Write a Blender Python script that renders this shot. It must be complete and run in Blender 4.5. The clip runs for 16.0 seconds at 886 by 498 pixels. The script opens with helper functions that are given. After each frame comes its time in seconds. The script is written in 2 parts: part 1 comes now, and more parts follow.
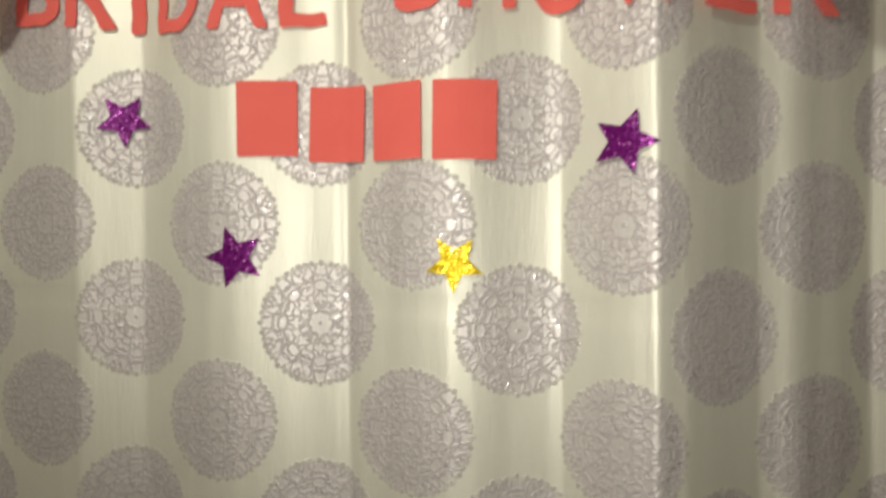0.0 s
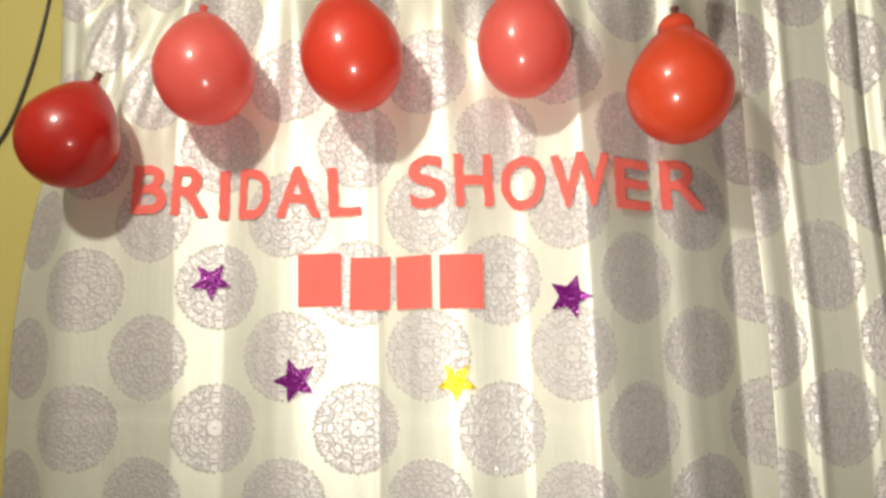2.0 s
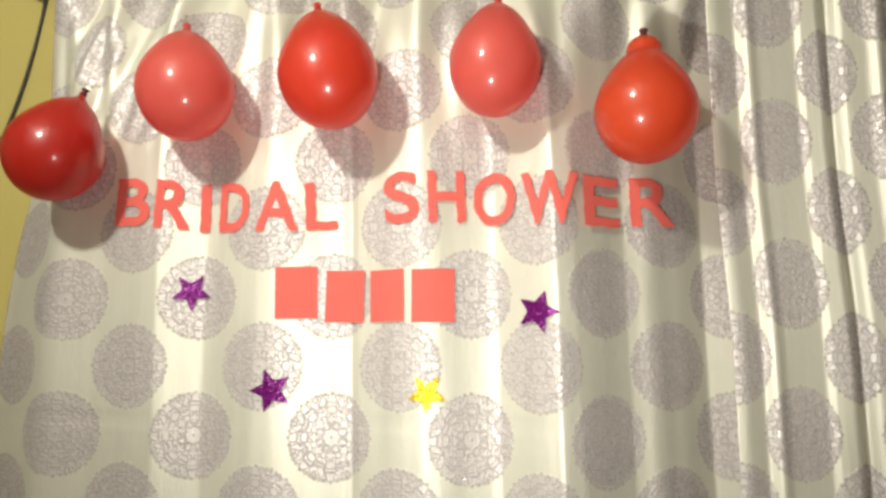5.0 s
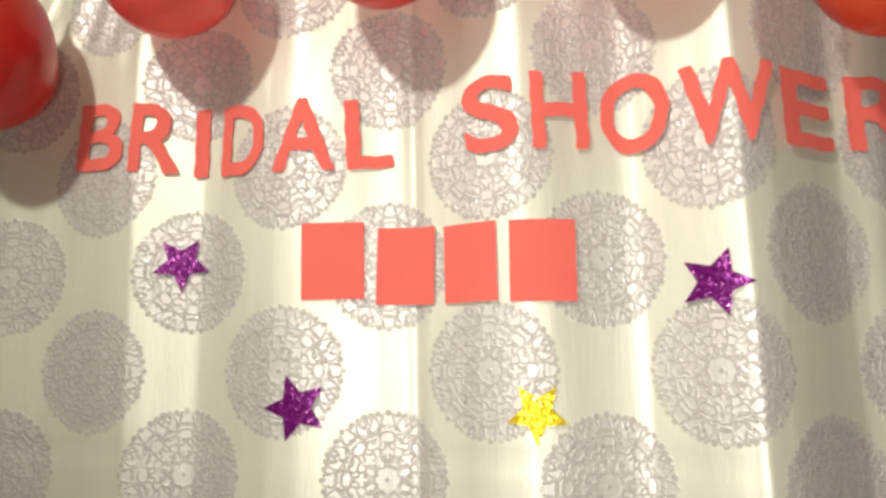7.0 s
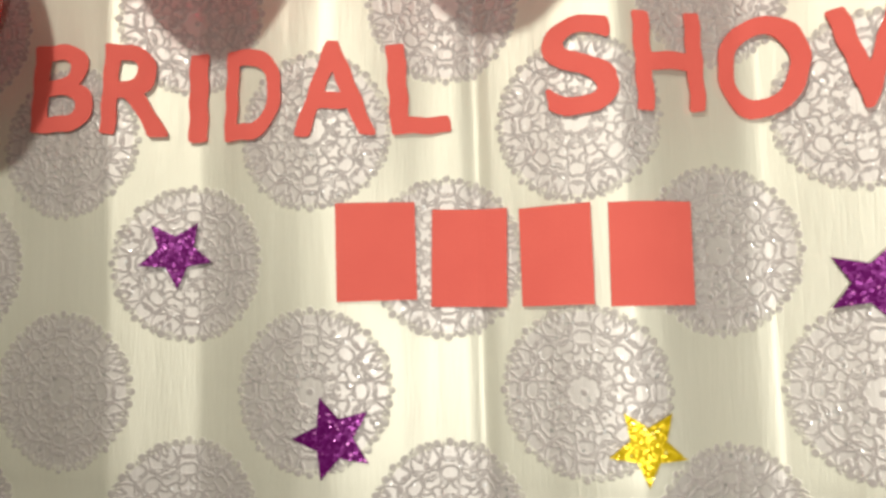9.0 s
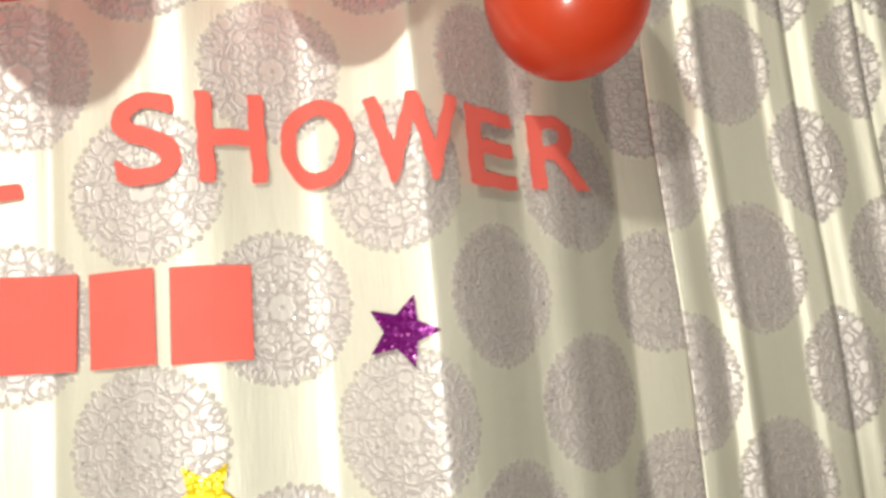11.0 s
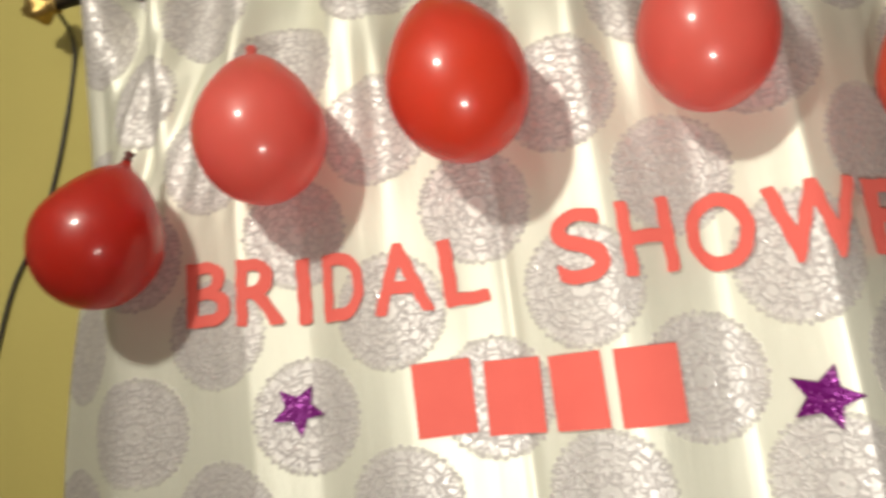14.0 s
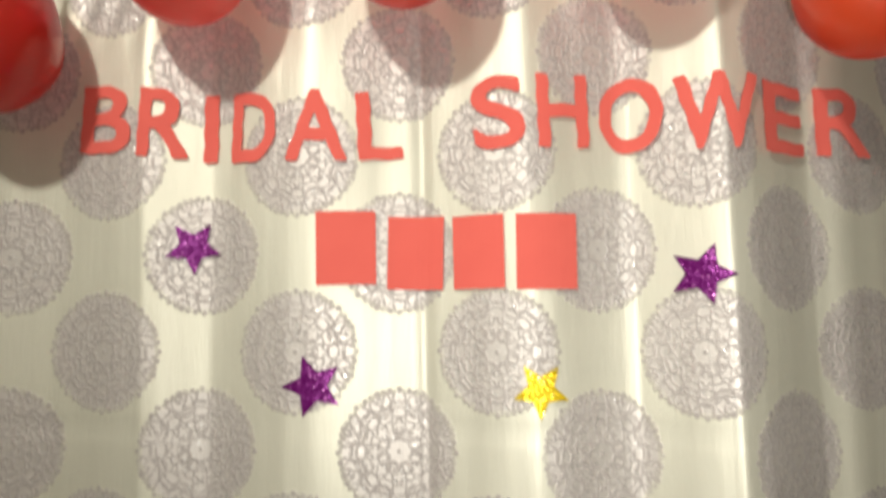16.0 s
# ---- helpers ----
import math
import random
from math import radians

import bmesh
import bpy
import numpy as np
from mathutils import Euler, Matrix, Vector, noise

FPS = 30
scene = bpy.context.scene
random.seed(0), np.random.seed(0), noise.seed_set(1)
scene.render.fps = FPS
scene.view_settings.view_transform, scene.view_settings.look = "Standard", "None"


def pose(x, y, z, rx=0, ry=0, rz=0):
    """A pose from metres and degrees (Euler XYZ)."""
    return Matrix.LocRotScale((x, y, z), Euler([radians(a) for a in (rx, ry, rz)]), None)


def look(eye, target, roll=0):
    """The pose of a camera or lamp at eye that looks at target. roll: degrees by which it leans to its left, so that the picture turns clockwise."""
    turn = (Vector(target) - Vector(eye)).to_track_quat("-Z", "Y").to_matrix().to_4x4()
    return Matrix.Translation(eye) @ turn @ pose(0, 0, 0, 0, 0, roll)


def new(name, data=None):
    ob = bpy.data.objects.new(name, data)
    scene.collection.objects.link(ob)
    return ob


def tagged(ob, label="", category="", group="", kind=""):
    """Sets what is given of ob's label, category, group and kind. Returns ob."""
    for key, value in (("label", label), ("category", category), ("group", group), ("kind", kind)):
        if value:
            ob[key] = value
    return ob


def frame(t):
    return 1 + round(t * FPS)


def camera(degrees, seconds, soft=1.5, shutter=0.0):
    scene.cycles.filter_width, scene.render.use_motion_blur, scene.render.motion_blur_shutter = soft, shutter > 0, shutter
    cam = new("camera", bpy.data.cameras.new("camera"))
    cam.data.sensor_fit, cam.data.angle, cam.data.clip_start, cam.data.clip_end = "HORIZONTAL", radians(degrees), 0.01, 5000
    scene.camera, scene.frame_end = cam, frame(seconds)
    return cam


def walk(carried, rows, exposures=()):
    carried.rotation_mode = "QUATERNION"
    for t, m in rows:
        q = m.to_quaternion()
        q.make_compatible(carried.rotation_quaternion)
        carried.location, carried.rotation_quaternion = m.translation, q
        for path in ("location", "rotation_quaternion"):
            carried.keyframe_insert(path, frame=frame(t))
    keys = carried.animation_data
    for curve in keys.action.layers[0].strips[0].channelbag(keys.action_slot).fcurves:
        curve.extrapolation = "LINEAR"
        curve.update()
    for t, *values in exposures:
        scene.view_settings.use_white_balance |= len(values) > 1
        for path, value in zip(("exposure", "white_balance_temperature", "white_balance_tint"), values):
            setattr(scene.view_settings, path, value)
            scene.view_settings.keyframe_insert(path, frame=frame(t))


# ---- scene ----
cam = camera(64.0, 16.0, soft=3.0, shutter=0.4)
PATH = [
    (0, (0.27, -0.85, 1.501), (-0.118, 1.111, 1.459), 0.5),
    (0.5, (0.283, -0.934, 1.501), (-0.01, 1.038, 1.663), 0.2),
    (1, (0.29, -1.016, 1.523), (0.067, 0.959, 1.741), 0.1),
    (1.5, (0.248, -1.118, 1.517), (0.126, 0.864, 1.756), -3.5),
    (2, (0.249, -1.241, 1.526), (0.006, 0.726, 1.798), -0.7),
    (2.5, (0.273, -1.296, 1.494), (0.065, 0.665, 1.825), -0.8),
    (3, (0.311, -1.35, 1.52), (0.154, 0.629, 1.764), 1.1),
    (3.2, (0.291, -1.38, 1.522), (0.182, 0.599, 1.791), 0.6),
    (5.3, (0.324, -1.221, 1.549), (0.04, 0.74, 1.821), -0.1),
    (5.5, (0.266, -1.188, 1.55), (0.061, 0.786, 1.803), -0.7),
    (6, (0.213, -1.079, 1.574), (-0.009, 0.894, 1.818), -2.4),
    (6.5, (0.186, -0.947, 1.542), (-0.16, 0.998, 1.85), -2.1),
    (7, (0.171, -0.828, 1.526), (-0.207, 1.112, 1.833), -0.3),
    (7.5, (0.129, -0.76, 1.581), (-0.291, 1.192, 1.693), -2.6),
    (8, (0.036, -0.689, 1.574), (-0.275, 1.283, 1.703), -3.7),
    (8.2, (0.005, -0.674, 1.593), (-0.311, 1.297, 1.714), -2.5),
    (10.5, (0.165, -0.704, 1.567), (0.276, 1.262, 1.915), -1.7),
    (11, (0.247, -0.739, 1.588), (0.562, 1.217, 1.863), -4.3),
    (11.5, (0.285, -0.795, 1.601), (0.514, 1.151, 2.002), -5.2),
    (12, (0.295, -0.834, 1.604), (0.616, 1.057, 2.169), -5.9),
    (12.5, (0.256, -0.859, 1.589), (0.432, 1.039, 2.193), -5.4),
    (13, (0.202, -0.877, 1.635), (0.223, 1.06, 2.131), -5.7),
    (13.5, (0.168, -0.887, 1.652), (-0.046, 1.059, 2.062), -6.8),
    (14, (0.102, -0.914, 1.681), (-0.343, 1.006, 2.02), -6.3),
    (14.3, (0.058, -0.941, 1.628), (-0.459, 0.953, 2.007), -2.2),
    (14.5, (0.06, -0.926, 1.61), (-0.423, 0.978, 1.988), -1.4),
    (15, (0.079, -0.926, 1.629), (-0.133, 1.02, 2.037), -2.6),
    (15.5, (0.056, -0.921, 1.576), (-0.09, 1.025, 2.018), -2.0),
    (16, (0.081, -0.906, 1.56), (-0.102, 1.077, 1.743), -0.3),
]
walk(cam, [(t, look(eye, target, roll)) for t, eye, target, roll in PATH],
     [(0, -0.68), (0.5, -0.5), (1, -0.22), (1.5, -0.15), (2, 0.0), (2.5, -0.02), (3, 0.0), (5.5, -0.1), (6, -0.25), (6.5, -0.25), (7, -0.25), (7.5, -0.3),
      (8, -0.58), (10.5, -0.38), (11, -0.05), (11.5, 0.07), (12, 0.2), (12.5, 0.05), (13, 0.0), (13.5, -0.15), (14, -0.28), (14.5, -0.34), (15, -0.35), (16, -0.4)])

# ---- light ----
world = bpy.data.worlds.new("room_dark")
scene.world = world
world.use_nodes = True
world.node_tree.nodes["Background"].inputs[0].default_value = (0.9, 0.95, 1.0, 1)
world.node_tree.nodes["Background"].inputs[1].default_value = 0.01


def lamp(name, kind, place, watts, radius, colour):
    data = bpy.data.lights.new(name, kind)
    data.energy, data.shadow_soft_size, data.color = watts, radius, colour
    ob = new(name, data)
    ob.matrix_basis = place
    return ob


lamp("ceiling_bulb_light", "POINT", pose(-0.50, -1.55, 2.59), 98, 0.055, (1.0, 0.965, 0.845))
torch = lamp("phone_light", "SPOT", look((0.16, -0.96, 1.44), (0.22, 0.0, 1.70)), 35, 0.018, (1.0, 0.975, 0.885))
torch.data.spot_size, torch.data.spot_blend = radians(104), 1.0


# ---- materials ----
class Graph:
    """Short ways to wire a node material."""

    def __init__(self, name):
        self.mat = bpy.data.materials.new(name)
        self.mat.use_nodes = True
        self.nt = self.mat.node_tree
        self.bsdf = self.nt.nodes["Principled BSDF"]
        self.out = self.nt.nodes["Material Output"]

    def put(self, socket, value):
        if isinstance(value, bpy.types.NodeSocket):
            self.nt.links.new(value, socket)
        elif value is not None:
            socket.default_value = value

    def m(self, op, a, b=None, c=None, clamp=False):
        n = self.nt.nodes.new("ShaderNodeMath")
        n.operation, n.use_clamp = op, clamp
        for i, v in enumerate((a, b, c)):
            self.put(n.inputs[i], v)
        return n.outputs[0]

    def noise(self, scale, detail=3.0, coords=None, stretch=None, rough=0.5):
        n = self.nt.nodes.new("ShaderNodeTexNoise")
        n.inputs["Scale"].default_value, n.inputs["Detail"].default_value = scale, detail
        n.inputs["Roughness"].default_value = rough
        if coords is None:
            coords = self.coord("Object")
        if stretch:
            mp = self.nt.nodes.new("ShaderNodeMapping")
            mp.inputs["Scale"].default_value = stretch
            self.nt.links.new(coords, mp.inputs[0])
            coords = mp.outputs[0]
        self.nt.links.new(coords, n.inputs["Vector"])
        return n.outputs["Fac"]

    def voronoi(self, scale, coords=None, out="Color"):
        n = self.nt.nodes.new("ShaderNodeTexVoronoi")
        n.inputs["Scale"].default_value = scale
        self.nt.links.new(coords or self.coord("Object"), n.inputs["Vector"])
        return n.outputs[out]

    def coord(self, kind):
        return self.nt.nodes.new("ShaderNodeTexCoord").outputs[kind]

    def mix(self, fac, a, b):
        n = self.nt.nodes.new("ShaderNodeMix")
        n.data_type = "RGBA"
        self.put(n.inputs[0], fac)
        for sock, v in ((n.inputs[6], a), (n.inputs[7], b)):
            self.put(sock, (*v, 1) if isinstance(v, tuple) and len(v) == 3 else v)
        return n.outputs[2]

    def ramp(self, value, lo, hi, a=0.0, b=1.0):
        n = self.nt.nodes.new("ShaderNodeMapRange")
        n.interpolation_type = "SMOOTHSTEP"
        for i, v in enumerate((value, lo, hi, a, b)):
            self.put(n.inputs[i], v)
        return n.outputs[0]

    def bump(self, height, strength, distance, after=None):
        n = self.nt.nodes.new("ShaderNodeBump")
        n.inputs["Strength"].default_value, n.inputs["Distance"].default_value = strength, distance
        self.put(n.inputs["Height"], height)
        if after is not None:
            self.put(n.inputs["Normal"], after)
        return n.outputs[0]

    def set(self, **values):
        for key, v in values.items():
            self.put(self.bsdf.inputs[key.replace("_", " ")], (*v, 1) if isinstance(v, tuple) and len(v) == 3 else v)
        return self


# The woven medallions repeat on a staggered lattice in the cloth's own metres.
LATTICE_U, LATTICE_V, MEDALLION = 0.270, 0.256, 0.0795


SHEEN, FLOAT = 0.47, 0.60  # shares of the mirror-like satin float in the plain weave and in the medallions


def satin(name, cream):
    g = Graph(name)
    m = g.m
    uv = g.coord("UV")
    sep = g.nt.nodes.new("ShaderNodeSeparateXYZ")
    g.nt.links.new(uv, sep.inputs[0])
    wob = m("MULTIPLY", m("SUBTRACT", g.noise(120, 1, uv), 0.5), 0.0016)
    u, v = m("ADD", sep.outputs[0], wob), m("SUBTRACT", sep.outputs[1], wob)

    def local(du, dv):
        a = m("SUBTRACT", m("FLOORED_MODULO", m("ADD", u, du + LATTICE_U / 2), LATTICE_U), LATTICE_U / 2)
        b = m("SUBTRACT", m("FLOORED_MODULO", m("ADD", v, dv + LATTICE_V / 2), LATTICE_V), LATTICE_V / 2)
        return a, b, m("DIVIDE", m("SQRT", m("ADD", m("MULTIPLY", a, a), m("MULTIPLY", b, b))), MEDALLION)

    a1, b1, r1 = local(0.062, -1.641)
    a2, b2, r2 = local(0.062 + LATTICE_U / 2, -1.641 + LATTICE_V / 2)
    first = m("LESS_THAN", r1, r2)
    pick = lambda p, q: m("ADD", m("MULTIPLY", first, p), m("MULTIPLY", m("SUBTRACT", 1.0, first), q))
    r, th = pick(r1, r2), m("ARCTAN2", pick(b1, b2), pick(a1, a2))
    # mirrored sectors give the scrollwork its symmetry
    fold = m("PINGPONG", m("ADD", th, 4 * math.pi), math.pi / 8)
    warp = m("MULTIPLY", m("SUBTRACT", g.noise(60, 1, uv), 0.5), 0.045)
    px, py = m("ADD", m("MULTIPLY", r, m("COSINE", fold)), warp), m("SUBTRACT", m("MULTIPLY", r, m("SINE", fold)), warp)
    flat = g.nt.nodes.new("ShaderNodeCombineXYZ")
    g.put(flat.inputs[0], px)
    g.put(flat.inputs[1], py)

    def away(x, y):
        n = g.nt.nodes.new("ShaderNodeVectorMath")
        n.operation = "DISTANCE"
        g.nt.links.new(flat.outputs[0], n.inputs[0])
        n.inputs[1].default_value = (x, y, 0)
        return n.outputs["Value"]

    def scroll(x, y, radius, way, width=0.0145):
        """A C-shaped stroke whose back looks towards way, in degrees."""
        dx, dy = math.cos(radians(way)), math.sin(radians(way))
        ring = m("SUBTRACT", m("ABSOLUTE", m("SUBTRACT", away(x, y), radius)), width)
        cut = m("MULTIPLY_ADD", px, -dx, m("MULTIPLY_ADD", py, -dy, x * dx + y * dy - 0.25 * radius))
        return m("MAXIMUM", ring, cut)

    def leaf(x, y, radius):
        return m("SUBTRACT", away(x, y), radius)

    strokes = [scroll(0.12, 0.0, 0.080, 0), scroll(0.26, 0.10, 0.085, -70), scroll(0.40, 0.0, 0.105, 180), scroll(0.40, 0.15, 0.065, 60), scroll(0.53, 0.17, 0.070, -40),
               scroll(0.62, 0.03, 0.080, 20), scroll(0.60, 0.26, 0.080, 110), scroll(0.74, 0.20, 0.085, 200), scroll(0.84, 0.03, 0.075, 150), scroll(0.87, 0.17, 0.080, 10),
               scroll(0.82, 0.36, 0.100, -20), scroll(0.50, 0.09, 0.060, 250), scroll(0.73, 0.09, 0.062, 70), scroll(0.68, 0.33, 0.060, 300), scroll(0.86, 0.28, 0.060, 95), scroll(0.31, 0.03, 0.050, 90),
               scroll(0.50, -0.02, 0.30, 35, 0.012), scroll(0.72, 0.38, 0.25, -120, 0.012),
               leaf(0.0, 0.0, 0.035), leaf(0.21, 0.05, 0.026), leaf(0.34, 0.09, 0.028), leaf(0.53, 0.02, 0.030), leaf(0.585, 0.185, 0.026), leaf(0.70, 0.14, 0.028),
               leaf(0.79, 0.0, 0.028), leaf(0.80, 0.27, 0.030), leaf(0.91, 0.09, 0.026),
               leaf(0.985, 0.0, 0.044), leaf(0.955, 0.075, 0.026), leaf(0.955, 0.16, 0.044), leaf(0.94, 0.26, 0.028), leaf(0.905, 0.375, 0.046)]
    near = strokes[0]
    for k in strokes[1:]:
        near = m("MINIMUM", near, k)
    edge = m("ADD", 0.925, m("MULTIPLY", m("COSINE", m("MULTIPLY", th, 32.0)), 0.012))
    disc = g.ramp(m("SUBTRACT", r, edge), -0.02, 0.02, 1.0, 0.0)
    ink = m("MULTIPLY", g.ramp(near, -0.012, 0.012, 1.0, 0.0), g.ramp(r, 1.04, 1.06, 1.0, 0.0))
    worn = m("MULTIPLY", g.ramp(g.noise(90, 2, uv), 0.30, 0.55, 0.45, 1.0), g.ramp(g.noise(7, 2, uv), 0.3, 0.7, 0.8, 1.0))
    ink = m("MULTIPLY", ink, worn)
    tone = g.noise(6, 3, uv)
    cloth = g.mix(tone, tuple(c * 0.95 for c in cream), tuple(min(1, c * 1.04) for c in cream))
    # inside a medallion the ground is a bright float, the scrolls a matt mauve-grey thread
    ground = g.mix(disc, cloth, (0.76, 0.715, 0.685))
    colour = g.mix(ink, ground, (0.43, 0.381, 0.371))
    flakes = g.voronoi(420, uv)
    fsep = g.nt.nodes.new("ShaderNodeSeparateColor")
    g.nt.links.new(flakes, fsep.inputs[0])
    spark = m("MULTIPLY", m("GREATER_THAN", fsep.outputs[0], 0.985), disc)
    colour = g.mix(m("MULTIPLY", spark, 0.8), colour, (0.9, 0.9, 0.9))
    weave = g.noise(30, 3, uv, (14, 1.2, 1))
    wrinkle = g.noise(9, 4, uv, (1.6, 0.55, 1))
    nrm = g.bump(m("ADD", wrinkle, m("MULTIPLY", g.noise(11, 3, uv, (3.6, 0.3, 1)), 0.7)), 0.18, 0.008)
    nrm = g.bump(m("ADD", weave, m("MULTIPLY", ink, 2.0)), 0.36, 0.0010, nrm)
    float_share = m("MULTIPLY", m("ADD", SHEEN, m("MULTIPLY", disc, FLOAT - SHEEN)), m("SUBTRACT", 1.0, m("MULTIPLY", ink, 0.95)))
    g.set(Base_Color=colour, Roughness=m("SUBTRACT", 0.53, m("MULTIPLY", spark, 0.2)), Normal=nrm,
          Metallic=m("MAXIMUM", m("MULTIPLY", spark, 0.9), float_share))
    g.bsdf.inputs["Specular IOR Level"].default_value = 0.62
    thin = g.nt.nodes.new("ShaderNodeBsdfTranslucent")
    g.put(thin.inputs["Color"], colour)
    both = g.nt.nodes.new("ShaderNodeMixShader")
    both.inputs[0].default_value = 0.12
    g.nt.links.new(g.bsdf.outputs[0], both.inputs[1])
    g.nt.links.new(thin.outputs[0], both.inputs[2])
    g.nt.links.new(both.outputs[0], g.out.inputs[0])
    return g.mat


def latex(name, colour, milky):
    g = Graph(name)
    speck = g.noise(14, 3)
    dark = tuple(c * 0.9 for c in colour)
    g.set(Base_Color=g.mix(speck, colour, dark), Roughness=g.ramp(g.noise(40, 2), 0.3, 0.7, 0.36, 0.44), Coat_Weight=1.0, Coat_Roughness=0.16)
    g.bsdf.inputs["Specular IOR Level"].default_value = 0.5
    skin = g.nt.nodes.new("ShaderNodeBsdfTransparent")
    skin.inputs[0].default_value = (0.92, 0.22, 0.38, 1)
    glow = g.nt.nodes.new("ShaderNodeBsdfTranslucent")
    glow.inputs[0].default_value = (*colour, 1)
    one, two = g.nt.nodes.new("ShaderNodeMixShader"), g.nt.nodes.new("ShaderNodeMixShader")
    one.inputs[0].default_value, two.inputs[0].default_value = milky, 0.21
    for a, b in ((g.bsdf.outputs[0], one.inputs[1]), (glow.outputs[0], one.inputs[2]), (one.outputs[0], two.inputs[1]),
                 (skin.outputs[0], two.inputs[2]), (two.outputs[0], g.out.inputs[0])):
        g.nt.links.new(a, b)
    return g.mat


def felt():
    g = Graph("coral_foam_sheet")
    n = g.noise(260, 4)
    g.set(Base_Color=g.mix(g.noise(18, 3), (0.74, 0.135, 0.105), (0.66, 0.105, 0.085)), Roughness=0.85, Normal=g.bump(n, 0.4, 0.0006))
    return g.mat


def glitter(name, colour, hot, size):
    g = Graph(name)
    cells = g.voronoi(size)
    sep = g.nt.nodes.new("ShaderNodeSeparateColor")
    g.nt.links.new(cells, sep.inputs[0])
    spark = g.m("GREATER_THAN", sep.outputs[1], 0.965)
    tilt = g.nt.nodes.new("ShaderNodeVectorMath")
    tilt.operation = "SUBTRACT"
    g.nt.links.new(cells, tilt.inputs[0])
    tilt.inputs[1].default_value = (0.5, 0.5, 0.5)
    amount = g.nt.nodes.new("ShaderNodeVectorMath")
    amount.operation = "SCALE"
    g.nt.links.new(tilt.outputs[0], amount.inputs[0])
    amount.inputs[3].default_value = 0.42
    geo = g.nt.nodes.new("ShaderNodeNewGeometry")
    add = g.nt.nodes.new("ShaderNodeVectorMath")
    g.nt.links.new(geo.outputs["Normal"], add.inputs[0])
    g.nt.links.new(amount.outputs[0], add.inputs[1])
    norm = g.nt.nodes.new("ShaderNodeVectorMath")
    norm.operation = "NORMALIZE"
    g.nt.links.new(add.outputs[0], norm.inputs[0])
    g.set(Base_Color=g.mix(spark, colour, hot), Metallic=0.45, Roughness=0.32, Normal=norm.outputs[0])
    return g.mat


def paint(name, colour, gloss):
    g = Graph(name)
    blot, grain = g.noise(2.2, 4), g.noise(70, 3)
    col = g.mix(g.ramp(blot, 0.3, 0.7), tuple(c * 0.9 for c in colour), colour)
    g.set(Base_Color=col, Roughness=g.ramp(grain, 0.3, 0.7, gloss, gloss + 0.15), Normal=g.bump(grain, 0.25, 0.002))
    return g.mat


def plain(name, colour, rough, metal=0.0):
    g = Graph(name)
    n = g.noise(35, 3)
    g.set(Base_Color=g.mix(n, tuple(c * 0.85 for c in colour), colour), Roughness=g.ramp(n, 0.3, 0.7, rough, rough + 0.1), Metallic=metal)
    return g.mat


SATIN = satin("medallion_satin", (0.83, 0.81, 0.695))
RED = latex("deep_red_latex", (0.58, 0.026, 0.012), 0.34)
ORANGE_RED = latex("orange_red_latex", (0.86, 0.115, 0.036), 0.42)
BRIGHT_RED = latex("bright_red_latex", (0.80, 0.077, 0.033), 0.41)
PINK_RED = latex("pinkish_red_latex", (0.90, 0.195, 0.150), 0.46)
FELT = felt()
PURPLE = glitter("purple_glitter", (0.155, 0.003, 0.15), (0.85, 0.28, 0.78), 420)
GOLD = glitter("yellow_glitter", (0.74, 0.52, 0.006), (1.0, 0.92, 0.35), 420)
YELLOW_PAINT = paint("yellow_wall_paint", (0.52, 0.44, 0.14), 0.28)
WHITE_PAINT = paint("white_ceiling_paint", (0.42, 0.41, 0.39), 0.6)
PALE_PAINT = paint("pale_wall_paint", (0.26, 0.24, 0.20), 0.5)
FLOOR_TILE = paint("beige_floor", (0.25, 0.21, 0.17), 0.3)
BLACK = plain("black_plastic", (0.015, 0.014, 0.014), 0.35)
GLASS_BLACK = plain("dark_screen_glass", (0.01, 0.01, 0.012), 0.08)
CABLE = plain("dark_cable_sheath", (0.035, 0.03, 0.028), 0.5)
BRONZE = plain("dark_bronze_rod", (0.035, 0.03, 0.025), 0.3, 0.6)
BRASS = plain("antique_gold", (0.45, 0.30, 0.10), 0.35, 0.9)
STEEL = plain("grommet_steel", (0.25, 0.23, 0.21), 0.3, 0.9)
KNOT = plain("dark_rubber_knot", (0.10, 0.012, 0.01), 0.5)


# ---- building blocks ----
def part(name, bm, material, parent=None, label="", smooth=False):
    mesh = bpy.data.meshes.new(name)
    bm.to_mesh(mesh)
    bm.free()
    mesh.materials.append(material)
    if smooth:
        mesh.polygons.foreach_set("use_smooth", [True] * len(mesh.polygons))
    ob = new(name, mesh)
    ob.parent = parent
    return tagged(ob, label)


def holder(name, m):
    ob = new(name)
    ob.empty_display_size = 0.05
    ob.matrix_basis = m
    return ob


def box(x0, x1, y0, y1, z0, z1, bevel=0.0):
    bm = bmesh.new()
    bmesh.ops.create_cube(bm, size=1)
    for v in bm.verts:
        v.co = Vector(((x0 + x1) / 2 + v.co.x * (x1 - x0), (y0 + y1) / 2 + v.co.y * (y1 - y0), (z0 + z1) / 2 + v.co.z * (z1 - z0)))
    if bevel:
        bmesh.ops.bevel(bm, geom=bm.edges[:], offset=bevel, segments=3, affect="EDGES")
    return bm


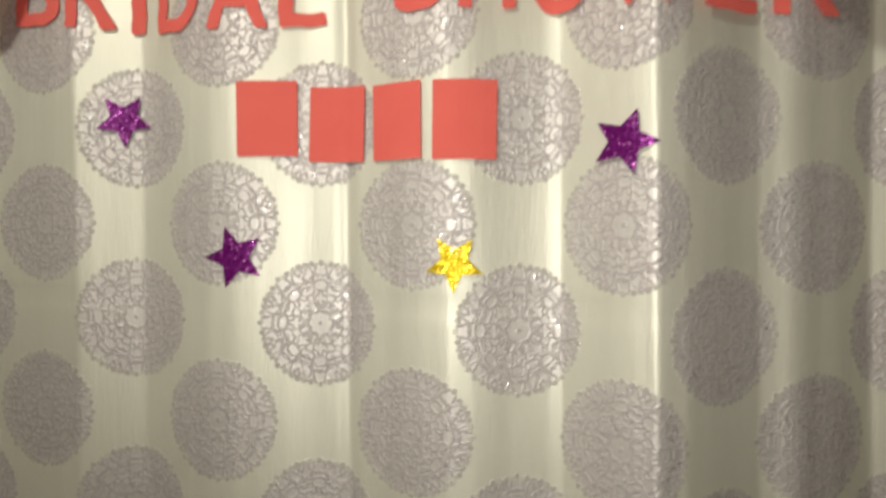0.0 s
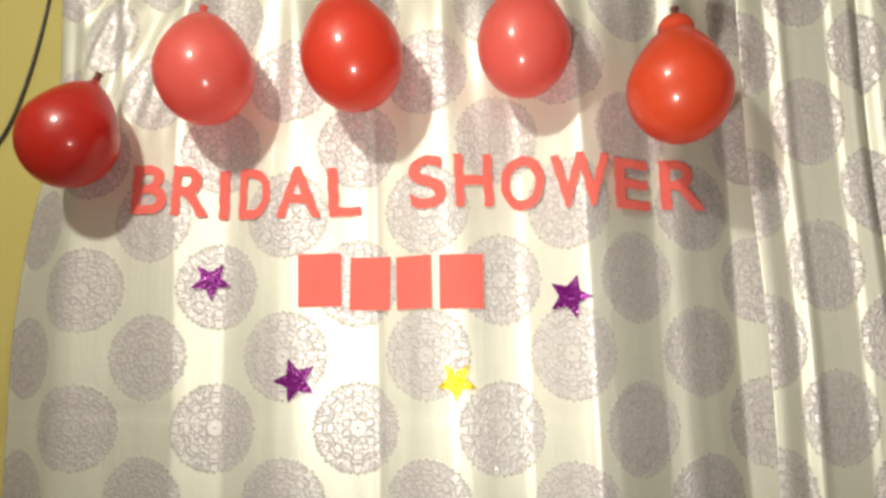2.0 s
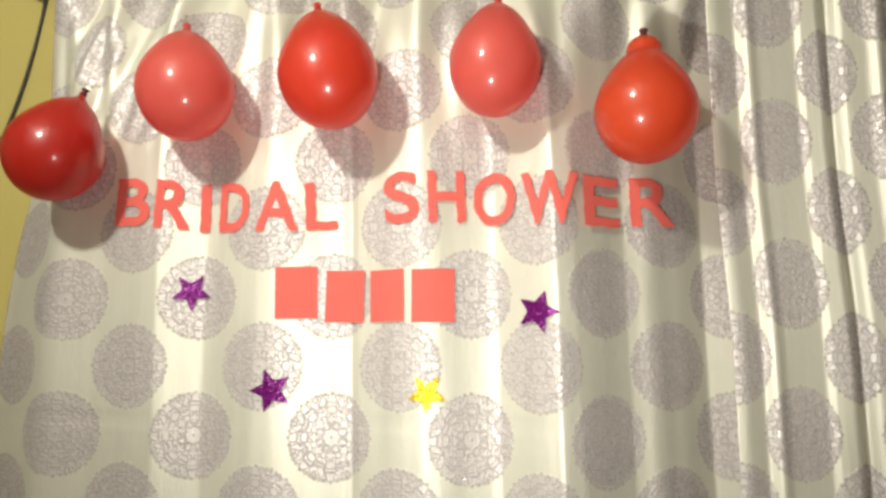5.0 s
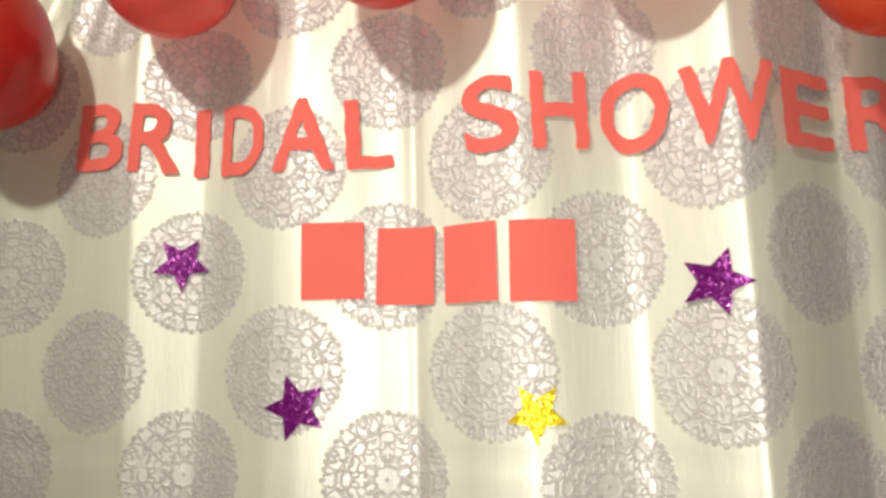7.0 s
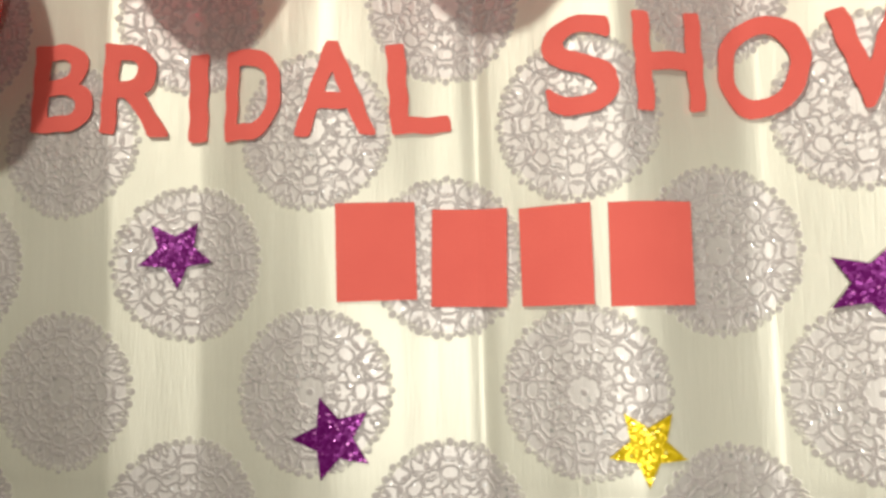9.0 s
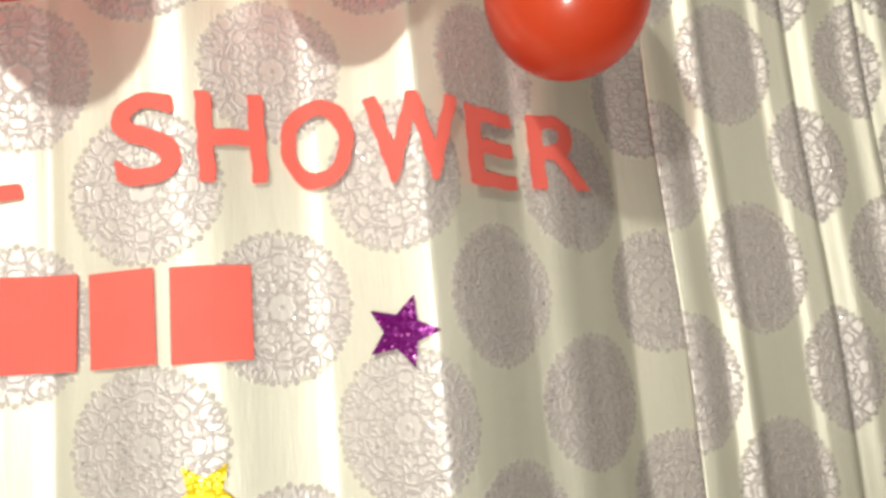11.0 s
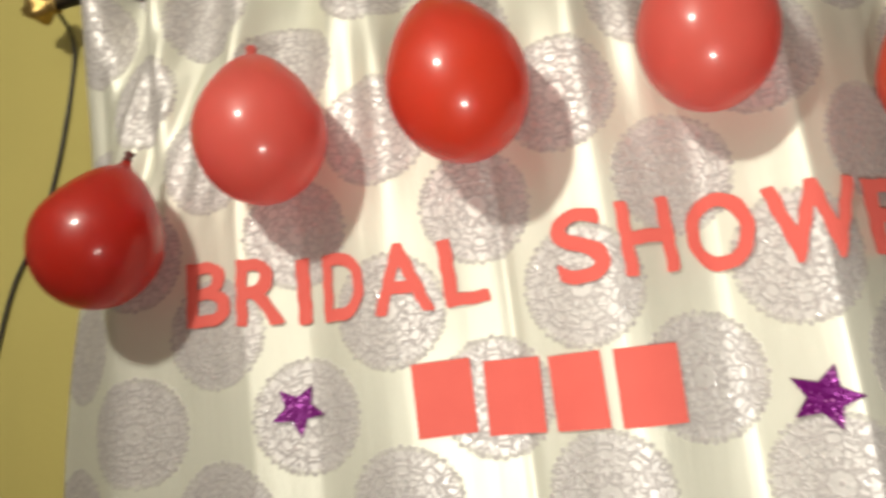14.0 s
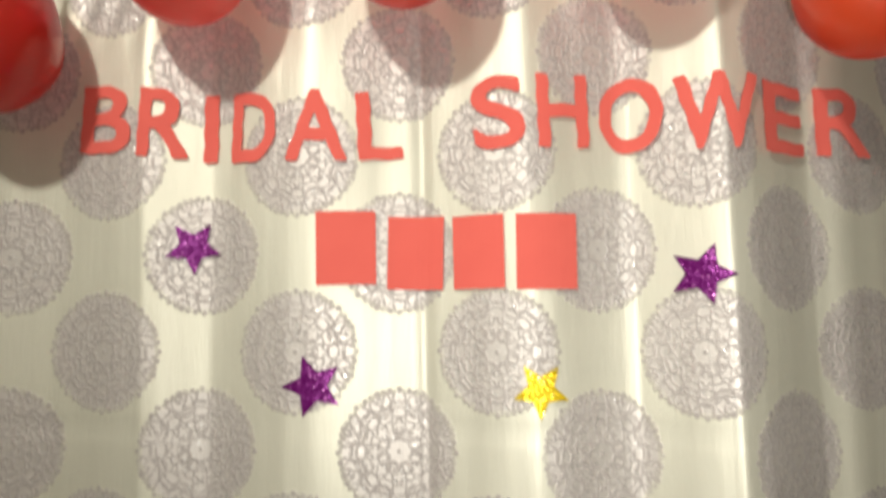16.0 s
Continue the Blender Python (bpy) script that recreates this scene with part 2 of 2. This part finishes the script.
def lathe(profile, steps=40):
    """A body turned about z; profile: radius and height from the bottom up."""
    bm = bmesh.new()
    rings = []
    for r, z in profile:
        if r < 1e-5:
            rings.append([bm.verts.new((0, 0, z))])
        else:
            rings.append([bm.verts.new((r * math.cos(2 * math.pi * k / steps), r * math.sin(2 * math.pi * k / steps), z)) for k in range(steps)])
    for a, b in zip(rings, rings[1:]):
        for k in range(steps):
            j = (k + 1) % steps
            if len(a) == 1 and len(b) > 1:
                bm.faces.new((a[0], b[j], b[k]))
            elif len(b) == 1 and len(a) > 1:
                bm.faces.new((a[k], a[j], b[0]))
            elif len(a) > 1:
                bm.faces.new((a[k], a[j], b[j], b[k]))
    return bm


def tube(points, radius, steps=10):
    bm = bmesh.new()
    pts = [Vector(p) for p in points]
    rings = []
    for i, p in enumerate(pts):
        d = (pts[min(i + 1, len(pts) - 1)] - pts[max(i - 1, 0)]).normalized()
        side = d.cross(Vector((0, 1, 0.01))).normalized()
        up = side.cross(d)
        rings.append([bm.verts.new(p + radius * (math.cos(a) * side + math.sin(a) * up)) for a in (2 * math.pi * k / steps for k in range(steps))])
    for a, b in zip(rings, rings[1:]):
        for k in range(steps):
            bm.faces.new((a[k], a[(k + 1) % steps], b[(k + 1) % steps], b[k]))
    bm.faces.new(rings[0])
    bm.faces.new(rings[-1])
    bmesh.ops.recalc_face_normals(bm, faces=bm.faces[:])
    return bm


def smooth(a, b, x):
    t = min(1.0, max(0.0, (x - a) / (b - a)))
    return t * t * (3 - 2 * t)


# ---- the room ----
WALL_Y = 0.14


def wall(name, *extent, material=YELLOW_PAINT, label="", category="wall"):
    return tagged(part(name, box(*extent), material), label, category, kind="structure")


wall("wall_north", -2.6, 2.4, WALL_Y, WALL_Y + 0.15, 0, 2.9, label="yellow painted plaster wall behind the curtains")
wall("wall_south", -2.6, 2.4, -3.15, -3.0, 0, 2.9, material=PALE_PAINT, label="plain pale painted plaster wall")
wall("wall_west", -2.75, -2.6, -3.15, 0.25, 0, 2.9, material=PALE_PAINT, label="plain pale painted plaster wall")
wall("wall_east", 2.4, 2.55, -3.15, 0.25, 0, 2.9, material=PALE_PAINT, label="plain pale painted plaster wall")
wall("floor", -2.75, 2.55, -3.15, 0.25, -0.12, -0.002, material=FLOOR_TILE, label="plain beige floor", category="floor")
wall("ceiling", -2.75, 2.55, -3.15, 0.25, 2.902, 3.02, material=WHITE_PAINT, label="plain white ceiling", category="ceiling")


# ---- curtains ----
def ridge(x, at, high, left, right, crisp):
    """A fold standing out of the cloth: steep and sharp at its top when crisp is near 1."""
    d = (at - x) / left if x < at else (x - at) / right
    if d >= 1:
        return 0.0
    soft = 0.5 + 0.5 * math.cos(math.pi * d)
    return high * (crisp * (1 - d) + (1 - crisp) * soft)


ROD_Z, ROD_Y = 2.378, 0.045


def weave_wave(x):
    """The cloth goes before and behind the rod from eyelet to eyelet."""
    return math.sin(2 * math.pi * (x / 0.165 + 0.1))


def main_depth(x, z):
    x0 = x + 0.018 * (z - 1.6)
    y = 0.020
    y -= ridge(x0, -0.60, 0.010, 0.08, 0.10, 0.2)
    y += 0.085 * smooth(-0.61, -0.79, x0)
    y -= ridge(x0, -0.403, 0.028, 0.16, 0.085, 0.85)
    y -= ridge(x0, -0.18, 0.024, 0.15, 0.13, 0.15)
    y -= ridge(x0, 0.11, 0.036, 0.145, 0.115, 0.4)
    y -= ridge(x0, 0.347, 0.058, 0.105, 0.125, 0.9)
    y += 0.100 * max(0.0, min(1.0, (x0 - 0.38) / 0.30)) ** 1.0
    y += 0.034 * smooth(0.53, 0.66, x0)
    y += 0.006 * math.exp(-((x0 + 0.029) / 0.010) ** 2)
    y -= 0.006 * math.exp(-((x0 - 0.515) / 0.025) ** 2)
    # soft pleats that grow towards the eyelets
    top = smooth(1.85, 2.30, z)
    y += top * (0.012 * math.sin(2 * math.pi * (x0 / 0.118 + 0.1)) + 0.008 * math.sin(2 * math.pi * x0 / 0.071 + 1.0))
    head = smooth(2.05, 2.37, z)
    y = (1 - head) * y + head * (ROD_Y + 0.034 * weave_wave(x))
    low = 0.5 * smooth(1.4, 0.2, z)
    y += low * 0.02 * math.sin(2 * math.pi * x0 / 0.21)
    y += 0.0025 * noise.noise(Vector((x * 9, z * 2.3, 1.7)))
    y += 0.0018 * math.exp(-((z - 1.412) / 0.005) ** 2) * (0.6 + 0.4 * math.sin(x * 9))
    pull = smooth(-0.74, -0.60, x) * smooth(-0.30, -0.44, x) * smooth(1.90, 2.02, z) * smooth(2.36, 2.2, z)
    y += 0.003 * pull * math.sin(2 * math.pi * ((x + 0.56) - 0.38 * (z - 2.0)) / 0.048)
    y += 0.0014 * noise.noise(Vector((x * 34, z * 1.5, 4.4)))
    return min(y, WALL_Y - 0.012)


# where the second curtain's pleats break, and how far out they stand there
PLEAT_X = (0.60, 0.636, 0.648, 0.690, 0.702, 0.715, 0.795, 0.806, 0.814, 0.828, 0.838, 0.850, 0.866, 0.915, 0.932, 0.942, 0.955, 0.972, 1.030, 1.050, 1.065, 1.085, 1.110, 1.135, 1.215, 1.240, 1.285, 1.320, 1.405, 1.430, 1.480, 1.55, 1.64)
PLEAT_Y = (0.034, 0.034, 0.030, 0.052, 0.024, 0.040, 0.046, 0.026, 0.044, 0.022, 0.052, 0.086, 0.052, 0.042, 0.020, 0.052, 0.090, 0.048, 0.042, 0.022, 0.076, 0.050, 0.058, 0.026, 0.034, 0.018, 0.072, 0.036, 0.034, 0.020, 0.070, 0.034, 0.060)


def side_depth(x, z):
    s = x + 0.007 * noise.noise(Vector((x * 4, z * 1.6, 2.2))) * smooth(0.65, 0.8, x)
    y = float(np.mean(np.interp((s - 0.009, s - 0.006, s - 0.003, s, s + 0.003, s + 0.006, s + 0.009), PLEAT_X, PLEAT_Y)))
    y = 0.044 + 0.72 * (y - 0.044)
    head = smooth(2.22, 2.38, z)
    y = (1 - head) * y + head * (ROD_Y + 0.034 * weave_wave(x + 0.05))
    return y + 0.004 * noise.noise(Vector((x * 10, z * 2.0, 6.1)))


def cloth(name, x0, x1, z0, z1, depth, edge, anchor, nx, nz, parent, gather=1.0, lift=0.0):
    """A hanging cloth whose map runs along the folds, so that the weave keeps its size. anchor: a place and the weave's metre there."""
    bm = bmesh.new()
    layer = bm.loops.layers.uv.new("weave")
    xs = [x0 + (x1 - x0) * i / nx for i in range(nx + 1)]
    mid = [depth(x, 1.6) for x in xs]
    arc = [0.0]
    for i in range(nx):
        arc.append(arc[-1] + math.hypot(xs[i + 1] - xs[i], mid[i + 1] - mid[i]))
    zero = np.interp(anchor[0], xs, arc)
    grid = []
    for k in range(nz + 1):
        z = z0 + (z1 - z0) * k / nz
        grid.append([bm.verts.new((x + edge(x, z), depth(x, z), z)) for x in xs])
    for k in range(nz):
        for i in range(nx):
            f = bm.faces.new((grid[k][i], grid[k][i + 1], grid[k + 1][i + 1], grid[k + 1][i]))
            for loop, (a, b) in zip(f.loops, ((i, k), (i + 1, k), (i + 1, k + 1), (i, k + 1))):
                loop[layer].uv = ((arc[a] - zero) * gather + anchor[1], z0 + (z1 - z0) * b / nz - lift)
    ob = part(name, bm, SATIN, parent, smooth=True)
    shell = ob.modifiers.new("thickness", "SOLIDIFY")
    shell.thickness, shell.offset = 0.0012, 1
    return ob


curtain = tagged(holder("curtain", pose(0, 0, 0)), "cream satin eyelet curtain with grey woven medallions and pressed creases", "curtain", "curtains on the rod")
cloth("cloth", -0.76, 0.86, 0.06, 2.44, main_depth, lambda x, z: (0.055 * smooth(1.7, 2.35, z) - 0.045 * smooth(2.05, 1.5, z)) * smooth(-0.50, -0.76, x), (-0.062, -0.062), 380, 190, curtain)
side = tagged(holder("curtain", pose(0, 0, 0)), "cream satin eyelet curtain gathered into narrow folds", "curtain", "curtains on the rod")
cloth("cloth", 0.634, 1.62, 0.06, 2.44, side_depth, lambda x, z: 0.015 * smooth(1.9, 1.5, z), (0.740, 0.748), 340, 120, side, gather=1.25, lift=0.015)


def eyelets(parent, x0, x1, shift):
    """Metal rings where the cloth crosses the rod."""
    k = math.ceil((x0 + shift) / 0.0825 + 1.2)
    while (x := (k - 1.2) * 0.0825 - shift) < x1:
        bm = bmesh.new()
        ring = []
        for i in range(24):
            a = 2 * math.pi * i / 24
            mid, out = Vector((0, 0.024 * math.cos(a), 0.024 * math.sin(a))), Vector((0, math.cos(a), math.sin(a)))
            ring.append([bm.verts.new(mid + 0.0045 * math.cos(b) * out + Vector((0.003 * math.sin(b), 0, 0))) for b in (math.pi * j / 4 for j in range(8))])
        for i in range(24):
            for j in range(8):
                bm.faces.new((ring[i][j], ring[(i + 1) % 24][j], ring[(i + 1) % 24][(j + 1) % 8], ring[i][(j + 1) % 8]))
        bmesh.ops.recalc_face_normals(bm, faces=bm.faces[:])
        part("eyelet", bm, STEEL, parent, smooth=True).location = (x, ROD_Y, ROD_Z)
        k += 1


eyelets(curtain, -0.66, 0.60, 0.0)
eyelets(side, 0.66, 1.60, 0.05)

rod = tagged(holder("curtain_rod", pose(0, ROD_Y, ROD_Z)), "dark bronze curtain rod with an ornate gold finial", "curtain rod")
part("rod", tube([(-0.752 + 0.24 * k, 0, 0) for k in range(11)], 0.011, 16), BRONZE, rod, smooth=True)
finial = lathe([(0, 0), (0.013, 0.001), (0.017, 0.006), (0.012, 0.013), (0.015, 0.018), (0.024, 0.030), (0.026, 0.040), (0.019, 0.052), (0.009, 0.060), (0.011, 0.065), (0.006, 0.072), (0, 0.074)], 20)
for v in finial.verts:
    grow = 1 + 0.16 * math.cos(5 * math.atan2(v.co.y, v.co.x)) * smooth(0.016, 0.03, v.co.z)
    v.co.x, v.co.y = v.co.x * grow, v.co.y * grow
bmesh.ops.transform(finial, matrix=pose(-0.752, 0, 0, 0, -90, 0), verts=finial.verts[:])
part("finial", finial, BRASS, rod, "antique gold lobed finial", smooth=True)


# ---- balloons ----
def balloon(place, wide, tall, lean, tip, skin, label, neck=0.0, knot=None):
    """A hanging balloon: knot up by the cloth, belly down and out. lean: degrees to its side, tip: top towards the wall."""
    thing = tagged(holder("balloon", pose(*place, -tip, lean, 0)), label, "balloon", "balloons over the lettering")
    prof = []
    for k in range(37):
        a = -math.pi / 2 + math.pi * k / 36 * (0.86 if neck else 0.93)
        s = math.sin(a)
        r = wide * math.cos(a) * (1.0 - 0.16 * max(0, s) ** 1.4)
        prof.append((max(r, 0.0), tall * (s if s < 0 else s * (1 + 0.24 * s * s))))
    r1, z1 = prof[-1]
    if neck:
        prof += [(neck * 0.97, z1 + 0.006), (neck, z1 + 0.013), (neck * 0.95, z1 + 0.020), (neck * 0.78, z1 + 0.028), (neck * 0.5, z1 + 0.034), (0.006, z1 + 0.040)]
    else:
        prof += [(r1 * 0.86, z1 + 0.003), (r1 * 0.58, z1 + 0.007), (0.007, z1 + 0.012), (0.005, z1 + 0.015)]
    top = prof[-1][1]
    prof[0] = (0.0, prof[0][1])
    part("skin", lathe(prof, 48), skin, thing, smooth=True)
    part("knot", lathe([(0, top - 0.003), (0.006, top - 0.001), (0.0075, top + 0.003), (0.004, top + 0.007), (0.008, top + 0.012), (0.0065, top + 0.014), (0, top + 0.013)], 14), knot or skin, thing,
         "dark tied rubber knot" if knot else "", smooth=True)
    return thing


balloon((-0.562, -0.105, 1.904), 0.086, 0.093, 11, 16, RED, "deep red balloon hanging beside the curtain edge", knot=KNOT)
balloon((-0.316, -0.097, 2.016), 0.087, 0.100, -10, 15, PINK_RED, "pinkish red balloon hanging on the satin curtain")
balloon((-0.046, -0.103, 2.028), 0.088, 0.106, -13, 13, BRIGHT_RED, "bright red balloon hanging on the satin curtain")
balloon((0.249, -0.090, 2.034), 0.079, 0.099, 2, 15, PINK_RED, "small pinkish red balloon hanging on the satin curtain")
balloon((0.500, -0.085, 1.940), 0.085, 0.092, 2, 9, ORANGE_RED, "orange red balloon with a bulging neck on the curtain", neck=0.030, knot=KNOT)


# ---- lettering ----
def laid_on(bm, x, z, roll, lift=0.0020):
    """Bends a flat sheet, drawn in x and y, over the folds at a place; returns where it sits."""
    c, s = math.cos(radians(roll)), math.sin(radians(roll))
    y0 = main_depth(x, z)
    for v in bm.verts:
        px, pz = v.co.x * c - v.co.y * s, v.co.x * s + v.co.y * c
        deep = [main_depth(x + px + 0.0035 * d, z + pz) for d in range(-6, 7)]
        y = sum(min(deep[k:k + 7]) for k in range(7)) / 7 - lift - v.co.z
        v.co = Vector((px, y - y0, pz))
    return pose(x, y0, z)


def glyph_field(char):
    """The outline of a letter of the built-in font: its triangles, in a box one high."""
    curve = bpy.data.curves.new("glyph", "FONT")
    curve.body, curve.size, curve.resolution_u = char, 1.0, 8
    glyph = bpy.data.objects.new("glyph", curve)
    mesh = glyph.to_mesh()
    mesh.calc_loop_triangles()
    pts = np.array([v.co[:2] for v in mesh.vertices])
    tris = np.array([t.vertices[:] for t in mesh.loop_triangles])
    glyph.to_mesh_clear()
    bpy.data.objects.remove(glyph)
    bpy.data.curves.remove(curve)
    pts = (pts - pts.min(0)) / np.ptp(pts, axis=0)
    return pts[tris]


def letter(char, x, z, w, h, roll, bold):
    """A letter cut by hand from foam sheet: the font's strokes made bolder by so many metres."""
    tri = (glyph_field(char) - 0.5) * (w - 2 * bold, h - 2 * bold)
    step = 0.0016
    nx, ny = int(w / step) + 5, int(h / step) + 5
    gx, gy = (np.arange(nx) - (nx - 1) / 2) * step, (np.arange(ny) - (ny - 1) / 2) * step
    at = np.stack(np.meshgrid(gx, gy), -1).reshape(-1, 1, 2)
    at = at + 0.0007 * np.sin(at[..., ::-1] * 190 + x * 70)
    near, signs = np.full(len(at), 9.0), []
    for k in range(3):
        a, b = tri[None, :, k], tri[None, :, (k + 1) % 3]
        ab = b - a
        t = np.clip(((at - a) * ab).sum(-1) / np.maximum((ab * ab).sum(-1), 1e-12), 0, 1)
        near = np.minimum(near, np.linalg.norm(at - a - t[..., None] * ab, axis=-1).min(1))
        signs.append(ab[..., 0] * (at - a)[..., 1] - ab[..., 1] * (at - a)[..., 0])
    signs = np.array(signs)
    inside = ((signs >= 0).all(0) | (signs <= 0).all(0)).any(1)
    f = np.where(inside, bold + 0.001, bold - near).reshape(ny, nx)
    bm, made = bmesh.new(), {}

    def corner(key, px, py):
        if key not in made:
            made[key] = bm.verts.new((px, py, 0))
        return made[key]

    for j in range(ny - 1):
        for i in range(nx - 1):
            ring, loop = [(i, j), (i + 1, j), (i + 1, j + 1), (i, j + 1)], []
            for (ia, ja), (ib, jb) in zip(ring, ring[1:] + ring[:1]):
                fa, fb = f[ja, ia], f[jb, ib]
                if fa > 0:
                    loop.append(corner((ia, ja), gx[ia], gy[ja]))
                if (fa > 0) != (fb > 0):
                    q = min(0.97, max(0.03, fa / (fa - fb)))
                    loop.append(corner((*min((ia, ja), (ib, jb)), *max((ia, ja), (ib, jb))), gx[ia] + q * (gx[ib] - gx[ia]), gy[ja] + q * (gy[jb] - gy[ja])))
            if len(loop) > 2:
                bm.faces.new(loop)
    return thick_sheet("foam_letter", bm, x, z, roll, 0.0011, FELT, "coral red cut foam letter " + char + " on the curtain", "letter", "lettering on the curtain", cut=False)


def thick_sheet(name, bm, x, z, roll, thick, material, label, category, group, lift=0.0020, cut=True):
    """Cuts a flat outline into small pieces, gives it thickness and lays it over the folds."""
    for axis in (0, 1) if cut else ():
        for k in range(-8, 9):
            at, way = Vector((0, 0, 0)), Vector((0, 0, 0))
            at[axis], way[axis] = k * 0.0075 + 0.0011, 1
            bmesh.ops.bisect_plane(bm, geom=bm.verts[:] + bm.edges[:] + bm.faces[:], plane_co=at, plane_no=way, dist=1e-6)
    for f in bm.faces:
        f.normal_update()
        if f.normal.z < 0:
            f.normal_flip()
    out = bmesh.ops.extrude_face_region(bm, geom=bm.faces[:])
    for v in out["geom"]:
        if isinstance(v, bmesh.types.BMVert):
            v.co.z += thick
    place = laid_on(bm, x, z, roll, lift)
    bmesh.ops.recalc_face_normals(bm, faces=bm.faces[:])
    ob = part(name, bm, material)
    ob.matrix_basis = place
    return tagged(ob, label, category, group)


for char, x, z, w, h, roll, bold in (
    ("B", -0.463, 1.827, 0.078, 0.094, -3, 0.0028), ("R", -0.381, 1.820, 0.067, 0.095, -3, 0.0028), ("I", -0.321, 1.814, 0.019, 0.094, 0, 0.0028),
    ("D", -0.258, 1.812, 0.064, 0.095, -2, 0.0028), ("A", -0.171, 1.811, 0.082, 0.096, 0, 0.0028), ("L", -0.088, 1.811, 0.058, 0.092, 3, 0.0028),
    ("S", 0.070, 1.818, 0.068, 0.096, 4, 0.0028), ("H", 0.153, 1.819, 0.066, 0.096, 2, 0.0028), ("O", 0.239, 1.814, 0.077, 0.098, 0, 0.0028),
    ("W", 0.338, 1.806, 0.100, 0.094, -1, 0.0028), ("E", 0.431, 1.804, 0.066, 0.090, 1, 0.0028), ("R", 0.526, 1.810, 0.082, 0.091, 1, 0.0028)):
    letter(char, x, z, w, h, roll, bold)


def bar(x, z, w, h, roll):
    bm = bmesh.new()
    bm.faces.new([bm.verts.new(p) for p in ((-w / 2, -h / 2, 0), (w / 2, -h / 2, 0), (w / 2, h / 2, 0), (-w / 2, h / 2, 0))])
    return thick_sheet("foam_bar", bm, x, z, roll, 0.0011, FELT, "plain coral red foam bar on the curtain", "bar", "bars under the lettering")


for x, z, w, h, roll in ((-0.130, 1.647, 0.076, 0.096, 1), (-0.040, 1.640, 0.074, 0.096, -1), (0.043, 1.639, 0.066, 0.094, 1), (0.129, 1.638, 0.076, 0.095, 0)):
    bar(x, z, w, h, roll)


def star(x, z, radius, turn, material, label):
    bm = bmesh.new()
    ring = []
    for k in range(10):
        r, a = (radius if k % 2 == 0 else radius * 0.47), radians(turn + 36 * k)
        ring.append(bm.verts.new((r * math.cos(a), r * math.sin(a), 0)))
    bm.faces.new(ring)
    return thick_sheet("glitter_star", bm, x, z, 0, 0.0015, material, label, "star", "stars on the curtain", lift=0.0020)


star(-0.340, 1.651, 0.037, -87, PURPLE, "purple glitter foam star on a woven medallion")
star(-0.171, 1.469, 0.041, 37, PURPLE, "purple glitter foam star pointing sideways on the curtain")
star(0.314, 1.607, 0.038, -2, PURPLE, "purple glitter foam star beside a pressed crease")
star(0.119, 1.466, 0.036, -91, GOLD, "yellow glitter foam star with its tip down")


# ---- wall clutter ----
def sag(points, n=8):
    """A smooth run through a few places."""
    pts, out = [Vector(p) for p in points], []
    for i in range(len(pts) - 1):
        a, b, c, d = pts[max(i - 1, 0)], pts[i], pts[i + 1], pts[min(i + 2, len(pts) - 1)]
        for k in range(n):
            t = k / n
            out.append(0.5 * (2 * b + (c - a) * t + (2 * a - 5 * b + 4 * c - d) * t * t + (3 * b - a - 3 * c + d) * t ** 3))
    return out + [pts[-1]]


cable = tagged(part("cable", tube(sag([(-0.766, 0.060, 2.372), (-0.795, 0.130, 2.338), (-0.826, 0.134, 2.175), (-0.872, 0.134, 2.028), (-0.936, 0.134, 1.918), (-0.976, 0.134, 1.798), (-1.008, 0.134, 1.69), (-1.05, 0.134, 1.58), (-1.08, 0.134, 1.2)]), 0.0035, 8), CABLE, smooth=True),
               "thin dark cable hanging loosely down the yellow wall", "cable")
screen = tagged(holder("television", pose(-1.53, WALL_Y - 0.035, 1.780)), "black flat television hanging on the yellow wall", "television")
part("case", box(-0.45, 0.45, -0.018, 0.035, -0.265, 0.265, 0.008), BLACK, screen)
part("screen", box(-0.435, 0.435, -0.021, -0.017, -0.245, 0.25, 0.001), GLASS_BLACK, screen, "dark glossy switched-off screen")
